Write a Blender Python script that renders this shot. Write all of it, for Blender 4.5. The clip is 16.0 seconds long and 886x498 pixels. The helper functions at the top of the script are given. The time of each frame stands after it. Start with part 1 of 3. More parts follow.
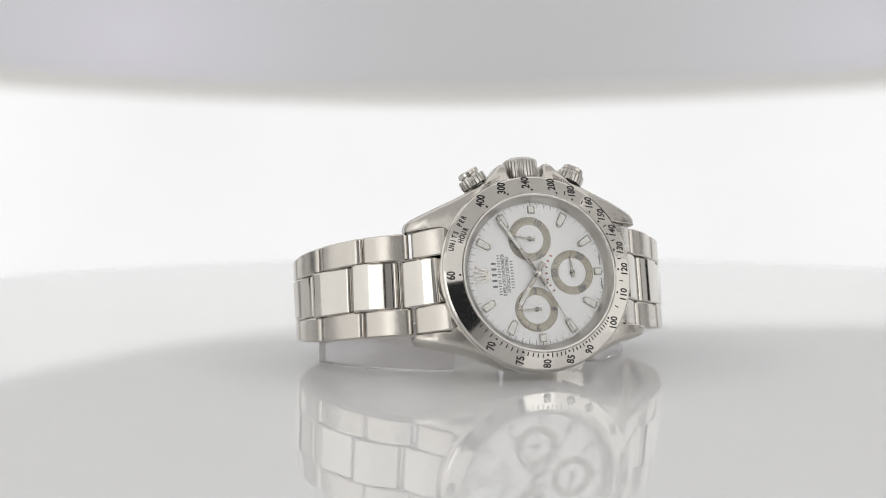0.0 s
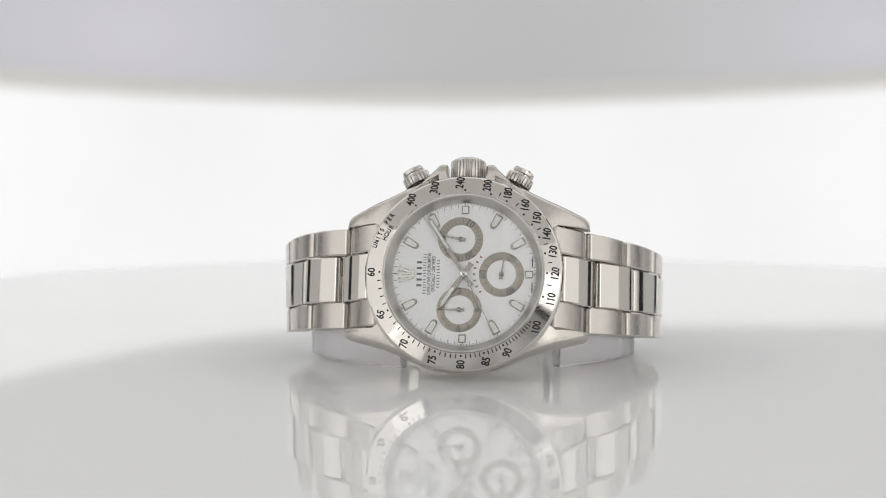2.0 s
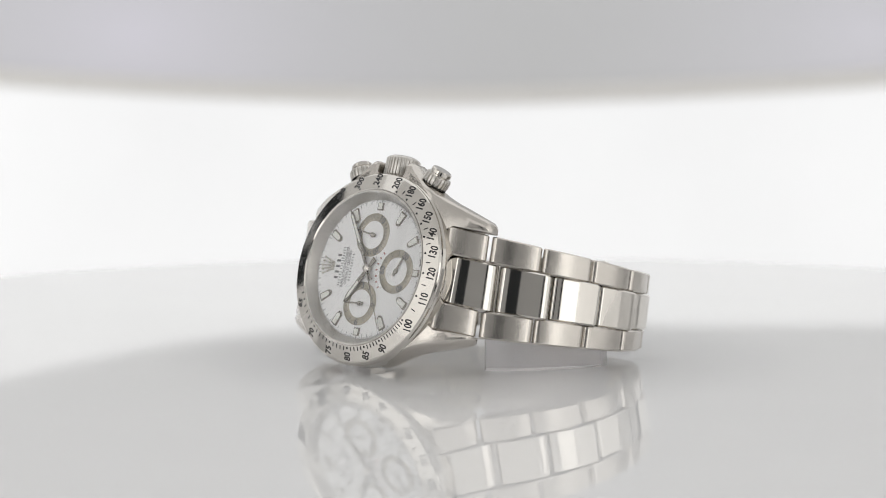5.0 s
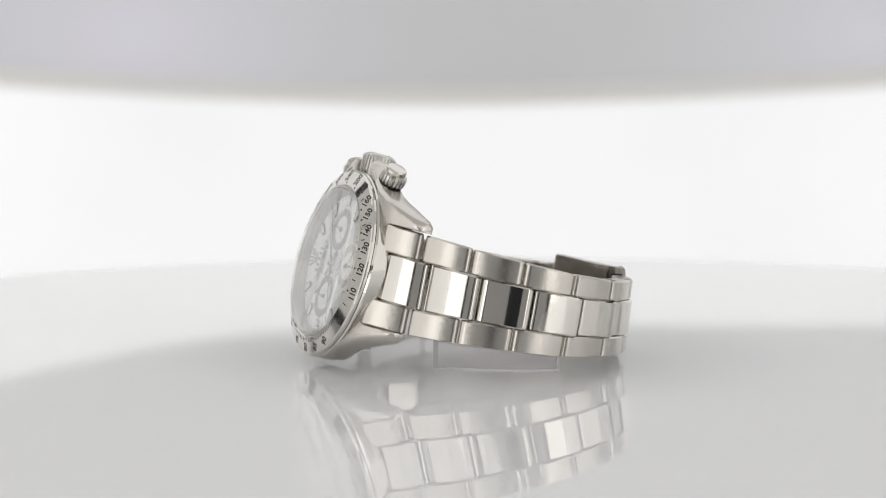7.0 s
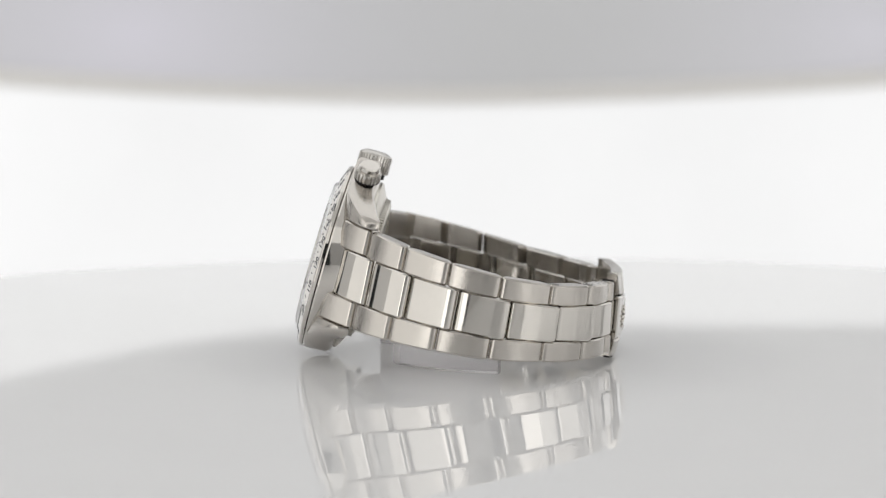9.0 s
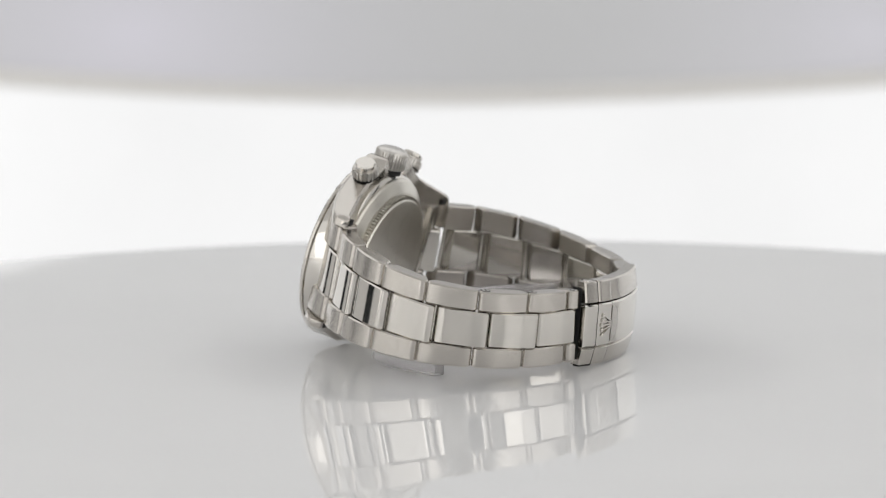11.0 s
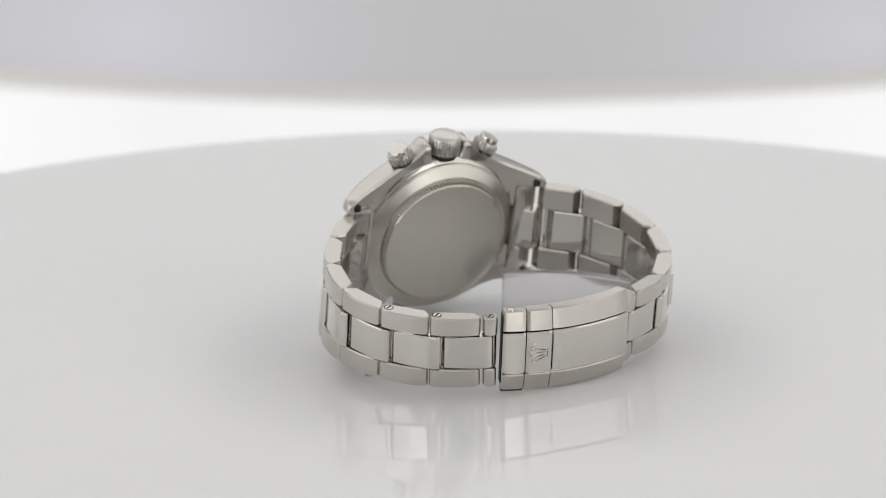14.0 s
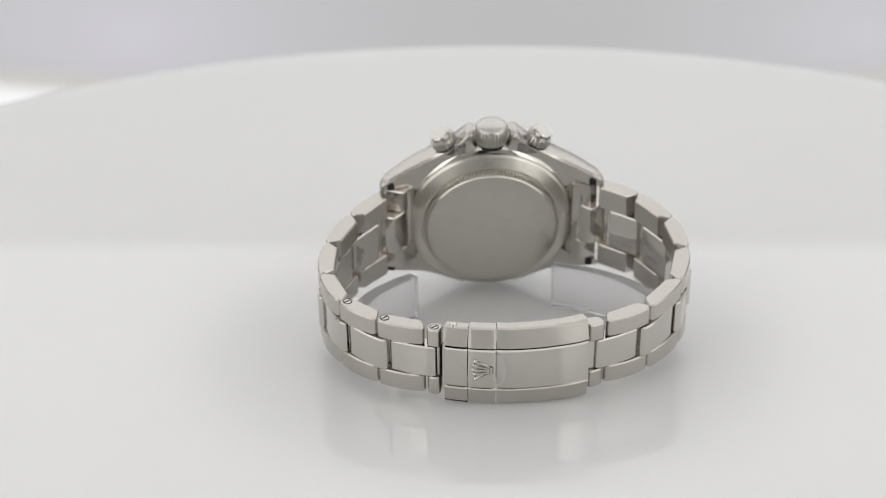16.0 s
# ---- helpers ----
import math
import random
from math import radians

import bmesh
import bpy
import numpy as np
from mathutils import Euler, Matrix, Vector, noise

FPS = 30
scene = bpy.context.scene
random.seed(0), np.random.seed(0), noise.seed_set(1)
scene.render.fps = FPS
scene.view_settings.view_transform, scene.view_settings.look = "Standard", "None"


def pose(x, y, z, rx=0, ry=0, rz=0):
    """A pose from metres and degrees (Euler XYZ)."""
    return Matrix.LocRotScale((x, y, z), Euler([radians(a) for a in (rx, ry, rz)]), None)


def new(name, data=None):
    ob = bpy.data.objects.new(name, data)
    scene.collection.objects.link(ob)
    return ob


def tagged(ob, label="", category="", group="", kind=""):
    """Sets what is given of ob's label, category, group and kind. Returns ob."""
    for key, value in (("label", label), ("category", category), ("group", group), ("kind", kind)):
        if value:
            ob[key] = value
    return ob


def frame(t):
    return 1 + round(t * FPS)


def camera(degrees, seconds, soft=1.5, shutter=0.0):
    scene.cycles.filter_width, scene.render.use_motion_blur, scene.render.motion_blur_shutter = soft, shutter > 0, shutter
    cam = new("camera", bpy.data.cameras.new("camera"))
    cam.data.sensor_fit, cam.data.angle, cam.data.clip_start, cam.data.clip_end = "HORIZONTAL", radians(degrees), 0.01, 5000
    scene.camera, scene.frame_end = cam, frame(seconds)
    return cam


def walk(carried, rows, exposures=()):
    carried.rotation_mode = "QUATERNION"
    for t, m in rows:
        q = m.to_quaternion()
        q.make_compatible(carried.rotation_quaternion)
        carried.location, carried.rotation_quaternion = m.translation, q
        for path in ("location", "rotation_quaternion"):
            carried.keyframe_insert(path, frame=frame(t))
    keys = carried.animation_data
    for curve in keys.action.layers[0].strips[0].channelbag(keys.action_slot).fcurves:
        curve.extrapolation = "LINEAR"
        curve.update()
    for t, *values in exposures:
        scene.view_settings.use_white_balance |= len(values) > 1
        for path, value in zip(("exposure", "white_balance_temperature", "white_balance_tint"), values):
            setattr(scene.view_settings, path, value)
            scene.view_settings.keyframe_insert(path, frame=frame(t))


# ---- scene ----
# ---------------------------------------------------------------- camera
cam = camera(18.495, 16.0, 1.0)
CAM_POSE = Matrix.Translation((0, -0.559986, 0.077155)) @ pose(0, 0, 0, 0, 0, 0.989) @ pose(0, 0, 0, -5.637) @ pose(0, 0, 0, 0, 0.121) @ pose(0, 0, 0, 90)
cam.data.dof.use_dof = True
cam.data.dof.focus_distance = 0.532
cam.data.dof.aperture_fstop = 22.0
walk(cam, [(0.0, CAM_POSE), (16.0, CAM_POSE)])

# ---------------------------------------------------------------- world and exposure
world = bpy.data.worlds.new("dim_room")
scene.world = world
world.use_nodes = True
world.node_tree.nodes["Background"].inputs["Color"].default_value = (0.9, 0.95, 1.0, 1)
world.node_tree.nodes["Background"].inputs["Strength"].default_value = 0.03
scene.view_settings.exposure = 0.0


# ---------------------------------------------------------------- materials
def material(name, color, rough=0.5, metal=0.0, noise_size=0.0, vary=0.1, bump=0.0, stretch=(1, 1, 1), rough_vary=0.0, spec=0.5,
             transmission=0.0, ior=1.45, coat=0.0):
    m = bpy.data.materials.new(name)
    m.use_nodes = True
    nt = m.node_tree
    b = nt.nodes["Principled BSDF"]
    b.inputs["Base Color"].default_value = (*color, 1)
    b.inputs["Roughness"].default_value = rough
    b.inputs["Metallic"].default_value = metal
    b.inputs["Specular IOR Level"].default_value = spec
    b.inputs["IOR"].default_value = ior
    b.inputs["Transmission Weight"].default_value = transmission
    b.inputs["Coat Weight"].default_value = coat
    if noise_size:
        tc = nt.nodes.new("ShaderNodeTexCoord")
        mp = nt.nodes.new("ShaderNodeMapping")
        mp.inputs["Scale"].default_value = stretch
        nt.links.new(tc.outputs["Object"], mp.inputs["Vector"])
        n1 = nt.nodes.new("ShaderNodeTexNoise")
        n1.inputs["Scale"].default_value = 1.0 / noise_size
        n1.inputs["Detail"].default_value = 4.0
        nt.links.new(mp.outputs["Vector"], n1.inputs["Vector"])
        n2 = nt.nodes.new("ShaderNodeTexNoise")
        n2.inputs["Scale"].default_value = 0.12 / noise_size
        nt.links.new(tc.outputs["Object"], n2.inputs["Vector"])
        mixn = nt.nodes.new("ShaderNodeMath")
        mixn.operation = "MULTIPLY_ADD"
        mixn.inputs[1].default_value = 0.4
        nt.links.new(n2.outputs["Fac"], mixn.inputs[0])
        nt.links.new(n1.outputs["Fac"], mixn.inputs[2])
        ramp = nt.nodes.new("ShaderNodeMapRange")
        ramp.inputs["From Min"].default_value = 0.4
        ramp.inputs["From Max"].default_value = 1.0
        ramp.inputs["To Min"].default_value = 1.0 - vary
        ramp.inputs["To Max"].default_value = 1.0 + vary
        nt.links.new(mixn.outputs[0], ramp.inputs["Value"])
        mul = nt.nodes.new("ShaderNodeMix")
        mul.data_type = "RGBA"
        mul.blend_type = "MULTIPLY"
        mul.inputs["Factor"].default_value = 1.0
        mul.inputs["A"].default_value = (*color, 1)
        nt.links.new(ramp.outputs["Result"], mul.inputs["B"])
        nt.links.new(mul.outputs["Result"], b.inputs["Base Color"])
        if rough_vary:
            rr = nt.nodes.new("ShaderNodeMapRange")
            rr.inputs["From Min"].default_value = 0.4
            rr.inputs["From Max"].default_value = 1.0
            rr.inputs["To Min"].default_value = rough - rough_vary
            rr.inputs["To Max"].default_value = rough + rough_vary
            nt.links.new(mixn.outputs[0], rr.inputs["Value"])
            nt.links.new(rr.outputs["Result"], b.inputs["Roughness"])
        if bump:
            bn = nt.nodes.new("ShaderNodeBump")
            bn.inputs["Strength"].default_value = bump
            bn.inputs["Distance"].default_value = 0.00005
            nt.links.new(n1.outputs["Fac"], bn.inputs["Height"])
            nt.links.new(bn.outputs["Normal"], b.inputs["Normal"])
    return m


def glow(name, color, strength, spots=()):
    """A cloth that glows by itself; spots: (x, z, radius, colour, gain) of glow painted into its emission, in its own
    space.
    """
    m = bpy.data.materials.new(name)
    m.use_nodes = True
    nt = m.node_tree
    b = nt.nodes["Principled BSDF"]
    b.inputs["Base Color"].default_value = (0.3, 0.3, 0.3, 1)
    b.inputs["Roughness"].default_value = 0.9
    b.inputs["Specular IOR Level"].default_value = 0.1
    b.inputs["Emission Strength"].default_value = strength
    tc = nt.nodes.new("ShaderNodeTexCoord")
    no = nt.nodes.new("ShaderNodeTexNoise")
    no.inputs["Scale"].default_value = 6.0
    nt.links.new(tc.outputs["Object"], no.inputs["Vector"])
    mr = nt.nodes.new("ShaderNodeMapRange")
    mr.inputs["To Min"].default_value, mr.inputs["To Max"].default_value = 0.95, 1.05
    nt.links.new(no.outputs["Fac"], mr.inputs["Value"])
    base = nt.nodes.new("ShaderNodeMix")
    base.data_type, base.blend_type = "RGBA", "MULTIPLY"
    base.inputs["Factor"].default_value = 1.0
    base.inputs["A"].default_value = (*color, 1)
    nt.links.new(mr.outputs["Result"], base.inputs["B"])
    last = base.outputs["Result"]
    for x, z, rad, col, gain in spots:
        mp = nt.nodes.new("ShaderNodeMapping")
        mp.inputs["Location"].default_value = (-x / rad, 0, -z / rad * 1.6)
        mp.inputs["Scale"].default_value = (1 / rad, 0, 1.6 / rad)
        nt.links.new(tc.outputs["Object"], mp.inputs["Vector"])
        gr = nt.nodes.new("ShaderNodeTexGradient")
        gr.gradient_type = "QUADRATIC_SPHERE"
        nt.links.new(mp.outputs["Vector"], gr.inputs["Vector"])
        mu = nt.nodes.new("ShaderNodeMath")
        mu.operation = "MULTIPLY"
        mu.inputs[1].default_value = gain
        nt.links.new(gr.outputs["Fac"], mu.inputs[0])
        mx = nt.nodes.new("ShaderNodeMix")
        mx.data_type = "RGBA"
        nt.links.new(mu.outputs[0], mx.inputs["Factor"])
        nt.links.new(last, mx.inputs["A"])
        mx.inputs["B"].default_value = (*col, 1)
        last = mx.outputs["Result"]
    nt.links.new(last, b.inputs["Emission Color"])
    return m


def clear(name, tint, rough, ior, haze=0.0):
    """A clear pane: light passes straight through, gloss by the angle."""
    m = bpy.data.materials.new(name)
    m.use_nodes = True
    nt = m.node_tree
    nt.nodes.remove(nt.nodes["Principled BSDF"])
    tr = nt.nodes.new("ShaderNodeBsdfTransparent")
    tr.inputs["Color"].default_value = (*tint, 1)
    df = nt.nodes.new("ShaderNodeBsdfDiffuse")
    df.inputs["Color"].default_value = (0.8, 0.8, 0.82, 1)
    body = nt.nodes.new("ShaderNodeMixShader")
    body.inputs["Fac"].default_value = haze
    nt.links.new(tr.outputs[0], body.inputs[1])
    nt.links.new(df.outputs[0], body.inputs[2])
    gl = nt.nodes.new("ShaderNodeBsdfGlossy")
    gl.inputs["Roughness"].default_value = rough
    fr = nt.nodes.new("ShaderNodeLayerWeight")
    fr.inputs["Blend"].default_value = 0.5
    pw = nt.nodes.new("ShaderNodeMath")
    pw.operation = "POWER"
    pw.inputs[1].default_value = 2.6
    nt.links.new(fr.outputs["Facing"], pw.inputs[0])
    ma = nt.nodes.new("ShaderNodeMath")
    ma.operation = "MULTIPLY_ADD"
    ma.inputs[1].default_value, ma.inputs[2].default_value = ior - 1.0, 0.025
    nt.links.new(pw.outputs[0], ma.inputs[0])
    mx = nt.nodes.new("ShaderNodeMixShader")
    nt.links.new(ma.outputs[0], mx.inputs["Fac"])
    nt.links.new(body.outputs[0], mx.inputs[1])
    nt.links.new(gl.outputs[0], mx.inputs[2])
    nt.links.new(mx.outputs[0], nt.nodes["Material Output"].inputs["Surface"])
    return m


STEEL_P = material("polished_steel", (0.63, 0.605, 0.565), 0.07, 1.0, 0.004, 0.03, 0.0, rough_vary=0.02)
STEEL_B = material("brushed_steel", (0.57, 0.54, 0.50), 0.22, 1.0, 0.0004, 0.06, 0.12, (0.25, 5, 5), rough_vary=0.06)
STEEL_S = material("satin_steel", (0.62, 0.60, 0.57), 0.30, 1.0, 0.0004, 0.03, 0.05, (10, 1, 1), rough_vary=0.05)
STEEL_BACK = material("caseback_steel", (0.64, 0.615, 0.56), 0.30, 1.0, 0.0004, 0.025, 0.04, (1, 14, 1), rough_vary=0.05)
DARK = material("dark_recess", (0.012, 0.012, 0.012), 0.6, 0.0, 0.001, 0.1)
BLACK_PAINT = material("black_enamel", (0.012, 0.012, 0.013), 0.35, 0.0, 0.0005, 0.1)
DIAL_WHITE = material("white_lacquer_dial", (0.92, 0.92, 0.922), 0.28, 0.0, 0.002, 0.015, coat=0.3)
SUB_RING = material("subdial_ring_silver", (0.40, 0.37, 0.31), 0.38, 0.75, 0.0003, 0.03, 0.04)
LUME = material("cream_lume", (0.84, 0.84, 0.80), 0.6, 0.0, 0.0006, 0.04)
# darkened base colour stands in for the dark camera side reflected in polished metal
MARKER = material("white_gold_dark_reflection", (0.34, 0.32, 0.29), 0.16, 1.0, 0.0006, 0.05)
GREY_INK = material("grey_ink", (0.16, 0.16, 0.17), 0.5, 0.0, 0.0005, 0.1)
RED_INK = material("red_ink", (0.36, 0.13, 0.11), 0.5, 0.0, 0.0005, 0.1)
CRYSTAL = clear("sapphire_crystal", (0.99, 0.99, 0.99), 0.0, 1.9)
ACRYLIC = material("clear_acrylic", (0.90, 0.885, 0.895), 0.22, 0.0, 0.004, 0.01, transmission=0.8, ior=1.45)
TABLE = material("white_gloss_acrylic", (0.805, 0.805, 0.81), 0.008, 0.0, 0.05, 0.012, spec=0.5)
table_node = TABLE.node_tree.nodes["Principled BSDF"]
table_node.inputs["Subsurface Weight"].default_value = 0.8
table_node.inputs["Subsurface Radius"].default_value = (1, 1, 1)
table_node.inputs["Subsurface Scale"].default_value = 0.025
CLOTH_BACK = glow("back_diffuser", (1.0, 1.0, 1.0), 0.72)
# unseen tent panels: glow strengths set to shape steel reflections and disc light
FILL_SIDE = glow("side_fill", (1.0, 0.985, 0.965), 0.38)
FILL_TOP = glow("top_fill", (1.0, 1.0, 1.0), 0.88)
FILL_TOP_REAR = glow("rear_top_fill", (1.0, 1.0, 1.0), 0.30)
FILL_TOP_DIM = glow("front_top_fill", (1.0, 0.99, 0.97), 0.35)
FILL_FRONT = glow("front_fill", (1.0, 0.99, 0.97), 0.10)
FILL_SIDE_BRIGHT = glow("bright_side_fill", (1.0, 0.985, 0.96), 0.88)
FILL_UPPER = glow("upper_fill", (1.0, 0.99, 0.97), 0.72)
FILL_CORNER = glow("corner_fill", (1.0, 0.985, 0.96), 1.65)
GLOW_STRIP = glow("glow_strip", (1.0, 1.0, 1.0), 0.72)
# lavender lamp glow is painted into the valance's emission as two soft spots
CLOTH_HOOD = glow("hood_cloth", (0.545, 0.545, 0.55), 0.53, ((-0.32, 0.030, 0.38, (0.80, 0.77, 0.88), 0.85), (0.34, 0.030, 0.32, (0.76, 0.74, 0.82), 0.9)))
HEM = material("hem_cloth", (0.80, 0.78, 0.75), 0.9, 0.0, 0.004, 0.04)


# ---------------------------------------------------------------- mesh helpers (millimetres in, metres out)
def finish(name, bm, mat, parent=None, label="", smooth=40):
    bmesh.ops.recalc_face_normals(bm, faces=bm.faces)
    for v in bm.verts:
        v.co *= 0.001
    me = bpy.data.meshes.new(name)
    for f in bm.faces:
        f.smooth = True
    for e in bm.edges:
        if len(e.link_faces) != 2 or e.calc_face_angle(0.0) > radians(smooth):
            e.smooth = False
    bm.to_mesh(me)
    bm.free()
    me.materials.append(mat)
    ob = new(name, me)
    if parent:
        ob.parent = parent
    if label:
        ob["label"] = label
    return ob


part = finish


def mm(x, y, z, rx=0, ry=0, rz=0):
    return pose(x * 0.001, y * 0.001, z * 0.001, rx, ry, rz)


def lathe(profile, segs=96, m=None, bm=None, closed=True):
    """Turns a profile of (radius, z) about z."""
    bm = bm or bmesh.new()
    rings = []
    for rad, z in profile:
        if rad < 1e-6:
            rings.append([bm.verts.new((0, 0, z))])
        else:
            rings.append([bm.verts.new((rad * math.cos(2 * math.pi * i / segs), rad * math.sin(2 * math.pi * i / segs), z)) for i in range(segs)])
    pairs = list(zip(rings, rings[1:]))
    if closed and len(rings[0]) > 1 and len(rings[-1]) > 1:
        pairs.append((rings[-1], rings[0]))
    for a, b in pairs:
        for i in range(segs):
            j = (i + 1) % segs
            if len(a) == 1:
                bm.faces.new((a[0], b[i], b[j]))
            elif len(b) == 1:
                bm.faces.new((a[i], a[j], b[0]))
            else:
                bm.faces.new((a[i], a[j], b[j], b[i]))
    if m is not None:
        vs = [v for r in rings for v in r]
        bmesh.ops.transform(bm, matrix=m, verts=vs)
    return bm


def loft(sections, bm=None, caps=True):
    """Skins a row of closed loops with equal counts."""
    bm = bm or bmesh.new()
    loops = [[bm.verts.new(c) for c in s] for s in sections]
    n = len(loops[0])
    for a, b in zip(loops, loops[1:]):
        for i in range(n):
            j = (i + 1) % n
            bm.faces.new((a[i], a[j], b[j], b[i]))
    if caps:
        bm.faces.new(loops[0][::-1])
        bm.faces.new(loops[-1])
    return bm


def box(cx, cy, cz, sx, sy, sz, bevel=0.0, bm=None):
    b2 = bmesh.new()
    bmesh.ops.create_cube(b2, size=1.0)
    for v in b2.verts:
        v.co = Vector((cx + v.co.x * sx, cy + v.co.y * sy, cz + v.co.z * sz))
    if bevel:
        bmesh.ops.bevel(b2, geom=list(b2.edges), offset=bevel, segments=2, affect="EDGES", profile=0.6)
    if bm is None:
        return b2
    tmp = bpy.data.meshes.new("tmp")
    b2.to_mesh(tmp)
    b2.free()
    bm.from_mesh(tmp)
    bpy.data.meshes.remove(tmp)
    return bm


def prism(points, z0, z1, bevel=0.0, bm=None):
    """A flat outline (x, y) raised from z0 to z1, with a chamfered top."""
    c = Vector((sum(q[0] for q in points) / len(points), sum(q[1] for q in points) / len(points)))
    s = [[(x, y, z0) for x, y in points], [(x, y, z1 - bevel) for x, y in points]]
    if bevel:
        s.append([(c.x + (x - c.x) * (1 - bevel / max(0.2, (Vector((x, y)) - c).length)), c.y + (y - c.y) * (1 - bevel / max(0.2, (Vector((x, y)) - c).length)), z1) for x, y in points])
    return loft(s, bm)


def text_mesh(body, size, sx, extrude, m, bold=0.0):
    """Letters as a bmesh, upright in x and y, moved by m (millimetres)."""
    cu = bpy.data.curves.new("letters", "FONT")
    cu.body, cu.size, cu.align_x, cu.align_y, cu.extrude, cu.offset = body, size, "CENTER", "CENTER", extrude, bold
    cu.resolution_u = 3
    ob = new("letters", cu)
    me = bpy.data.meshes.new_from_object(ob.evaluated_get(bpy.context.evaluated_depsgraph_get()))
    bpy.data.objects.remove(ob)
    bm = bmesh.new()
    bm.from_mesh(me)
    bpy.data.meshes.remove(me)
    bpy.data.curves.remove(cu)
    bmesh.ops.transform(bm, matrix=m @ Matrix.Diagonal((sx, 1, 1, 1)), verts=bm.verts)
    return bm


def at_angle(rad, phi, z=0.0):
    """Point at a clock angle in degrees from twelve."""
    a = radians(phi)
    return Vector((rad * math.sin(a), rad * math.cos(a), z))


def T3(v, rz=0.0):
    return Matrix.Translation(v) @ pose(0, 0, 0, 0, 0, rz)


def bracelet_space(X, Y, Z):
    """X towards six o'clock, Y to the back, Z towards three o'clock."""
    return Vector((Z, -X, -Y))


# ---------------------------------------------------------------- the light tent
def slab(name, mat, x0, x1, y0, y1, z0, z1, label, category="wall"):
    bm = box((x0 + x1) / 2, (y0 + y1) / 2, (z0 + z1) / 2, x1 - x0, y1 - y0, z1 - z0)
    return tagged(finish(name, bm, mat), label, category, kind="structure")


slab("wall_back", CLOTH_BACK, -572, 572, 2300, 2312, -330, 560, "brightly lit white diffuser cloth at the back of the tent")
# sides, top and front flaps are unseen glowing panels added for light and reflections
for k, x0 in (("left", -572), ("right", 560)):
    slab("wall_" + k, FILL_SIDE_BRIGHT, x0, x0 + 12, -620, -60, -330, 560, "unseen glowing white tent side added to light the watch")
    # parting tapered so that its reflection puts dark wedges on the links
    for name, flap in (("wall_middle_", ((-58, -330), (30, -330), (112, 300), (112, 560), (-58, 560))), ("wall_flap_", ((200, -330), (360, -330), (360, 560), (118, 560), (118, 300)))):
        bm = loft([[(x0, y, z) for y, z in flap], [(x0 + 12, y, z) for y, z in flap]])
        tagged(finish(name + k, bm, FILL_SIDE), "unseen dim glowing flap, its parting added for dark wedge reflections", "wall", kind="structure")
    slab("wall_rear_" + k, CLOTH_BACK, x0, x0 + 12, 450, 2298, -330, 560, "unseen glowing rear tent side added for reflections")
slab("ceiling_rear", FILL_TOP_REAR, -572, 572, 702, 2312, 562, 574, "unseen dim glowing rear top added to the tent", "ceiling")
slab("ceiling", FILL_TOP, -572, 572, 22, 700, 562, 574, "unseen glowing white top added to light the disc", "ceiling")
slab("ceiling_front", FILL_TOP_DIM, -572, 572, -632, 20, 562, 574, "unseen dimmer glowing top added near the camera", "ceiling")
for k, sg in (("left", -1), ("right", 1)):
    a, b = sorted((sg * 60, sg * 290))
    slab("wall_front_" + k, FILL_FRONT, a, b, -634, -622, -330, 255, "unseen dim flap added for dark reflections beside the camera opening")
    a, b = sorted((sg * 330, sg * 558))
    slab("wall_corner_" + k, FILL_CORNER, a, b, -634, -622, -330, 325, "unseen bright glowing flap added at the front corner")
slab("wall_front_lintel", FILL_UPPER, -326, 326, -634, -622, 257, 326, "unseen glowing strip added over the camera opening")
slab("wall_front_top", FILL_UPPER, -558, 558, -634, -622, 328, 560, "unseen glowing panel added above the camera opening")
slab("floor", material("tent_floor_cloth", (0.7, 0.7, 0.7), 0.9, 0.0, 0.01, 0.05), -572, 572, -634, 2312, -344, -332, "white cloth floor of the light tent", "floor")


def hood():
    """A grey cloth valance with a sagging hem, hanging before the back wall."""
    xs = [-558 + 18 * i for i in range(63)]
    low = [-33.0 + 17.0 * min(1.35, (abs(x + 34) / 402)) ** 1.7 for x in xs]
    secs, hem = [], []
    for x, z in zip(xs, low):
        y = 1900 + 3.0 * math.sin(x * 0.012)
        secs.append([(x, y, z), (x, y + 4, z), (x, y + 4, 558), (x, y, 558)])
        hem.append([(x, y - 5, z - 2), (x, y - 1, z - 2), (x, y - 1, z + 15), (x, y - 5, z + 15)])
    tagged(finish("backdrop", loft(secs), CLOTH_HOOD), "pale grey cloth valance with lavender-white glow painted into its emission", "backdrop", kind="structure")
    # unseen glowing strip added so the disc reflects a bright far band
    strip = []
    for x in xs:
        z1 = 232 + 55 * (min(0, x + 60) / 400) ** 2
        strip.append([(x, 1872, 120), (x, 1880, 120), (x, 1880, z1), (x, 1872, z1)])
    tagged(finish("disc_glow_strip", loft(strip), GLOW_STRIP), "unseen long glowing strip added for a bright reflection on the disc", "lamp", kind="structure")
    tagged(finish("trim", loft(hem), HEM), "folded grey hem along the cloth valance", "trim", kind="structure")


hood()


# ---------------------------------------------------------------- the turntable
def turntable():
    ob = new("turntable")
    tagged(ob, "round glossy white acrylic turntable disc, mirror smooth", "turntable")
    part("disc", lathe([(0, 0), (197.0, 0), (198.6, -0.4), (199.6, -1.4), (200, -3), (200, -8), (199, -9.5), (197, -10), (0, -10)], 192), TABLE, ob, smooth=5)
    part("hub", lathe([(0, -10.2), (60, -10.2), (60, -40), (45, -44), (45, -330), (0, -330)], 64), HEM, ob, "grey metal hub under the disc")
    return ob


turntable_root = turntable()


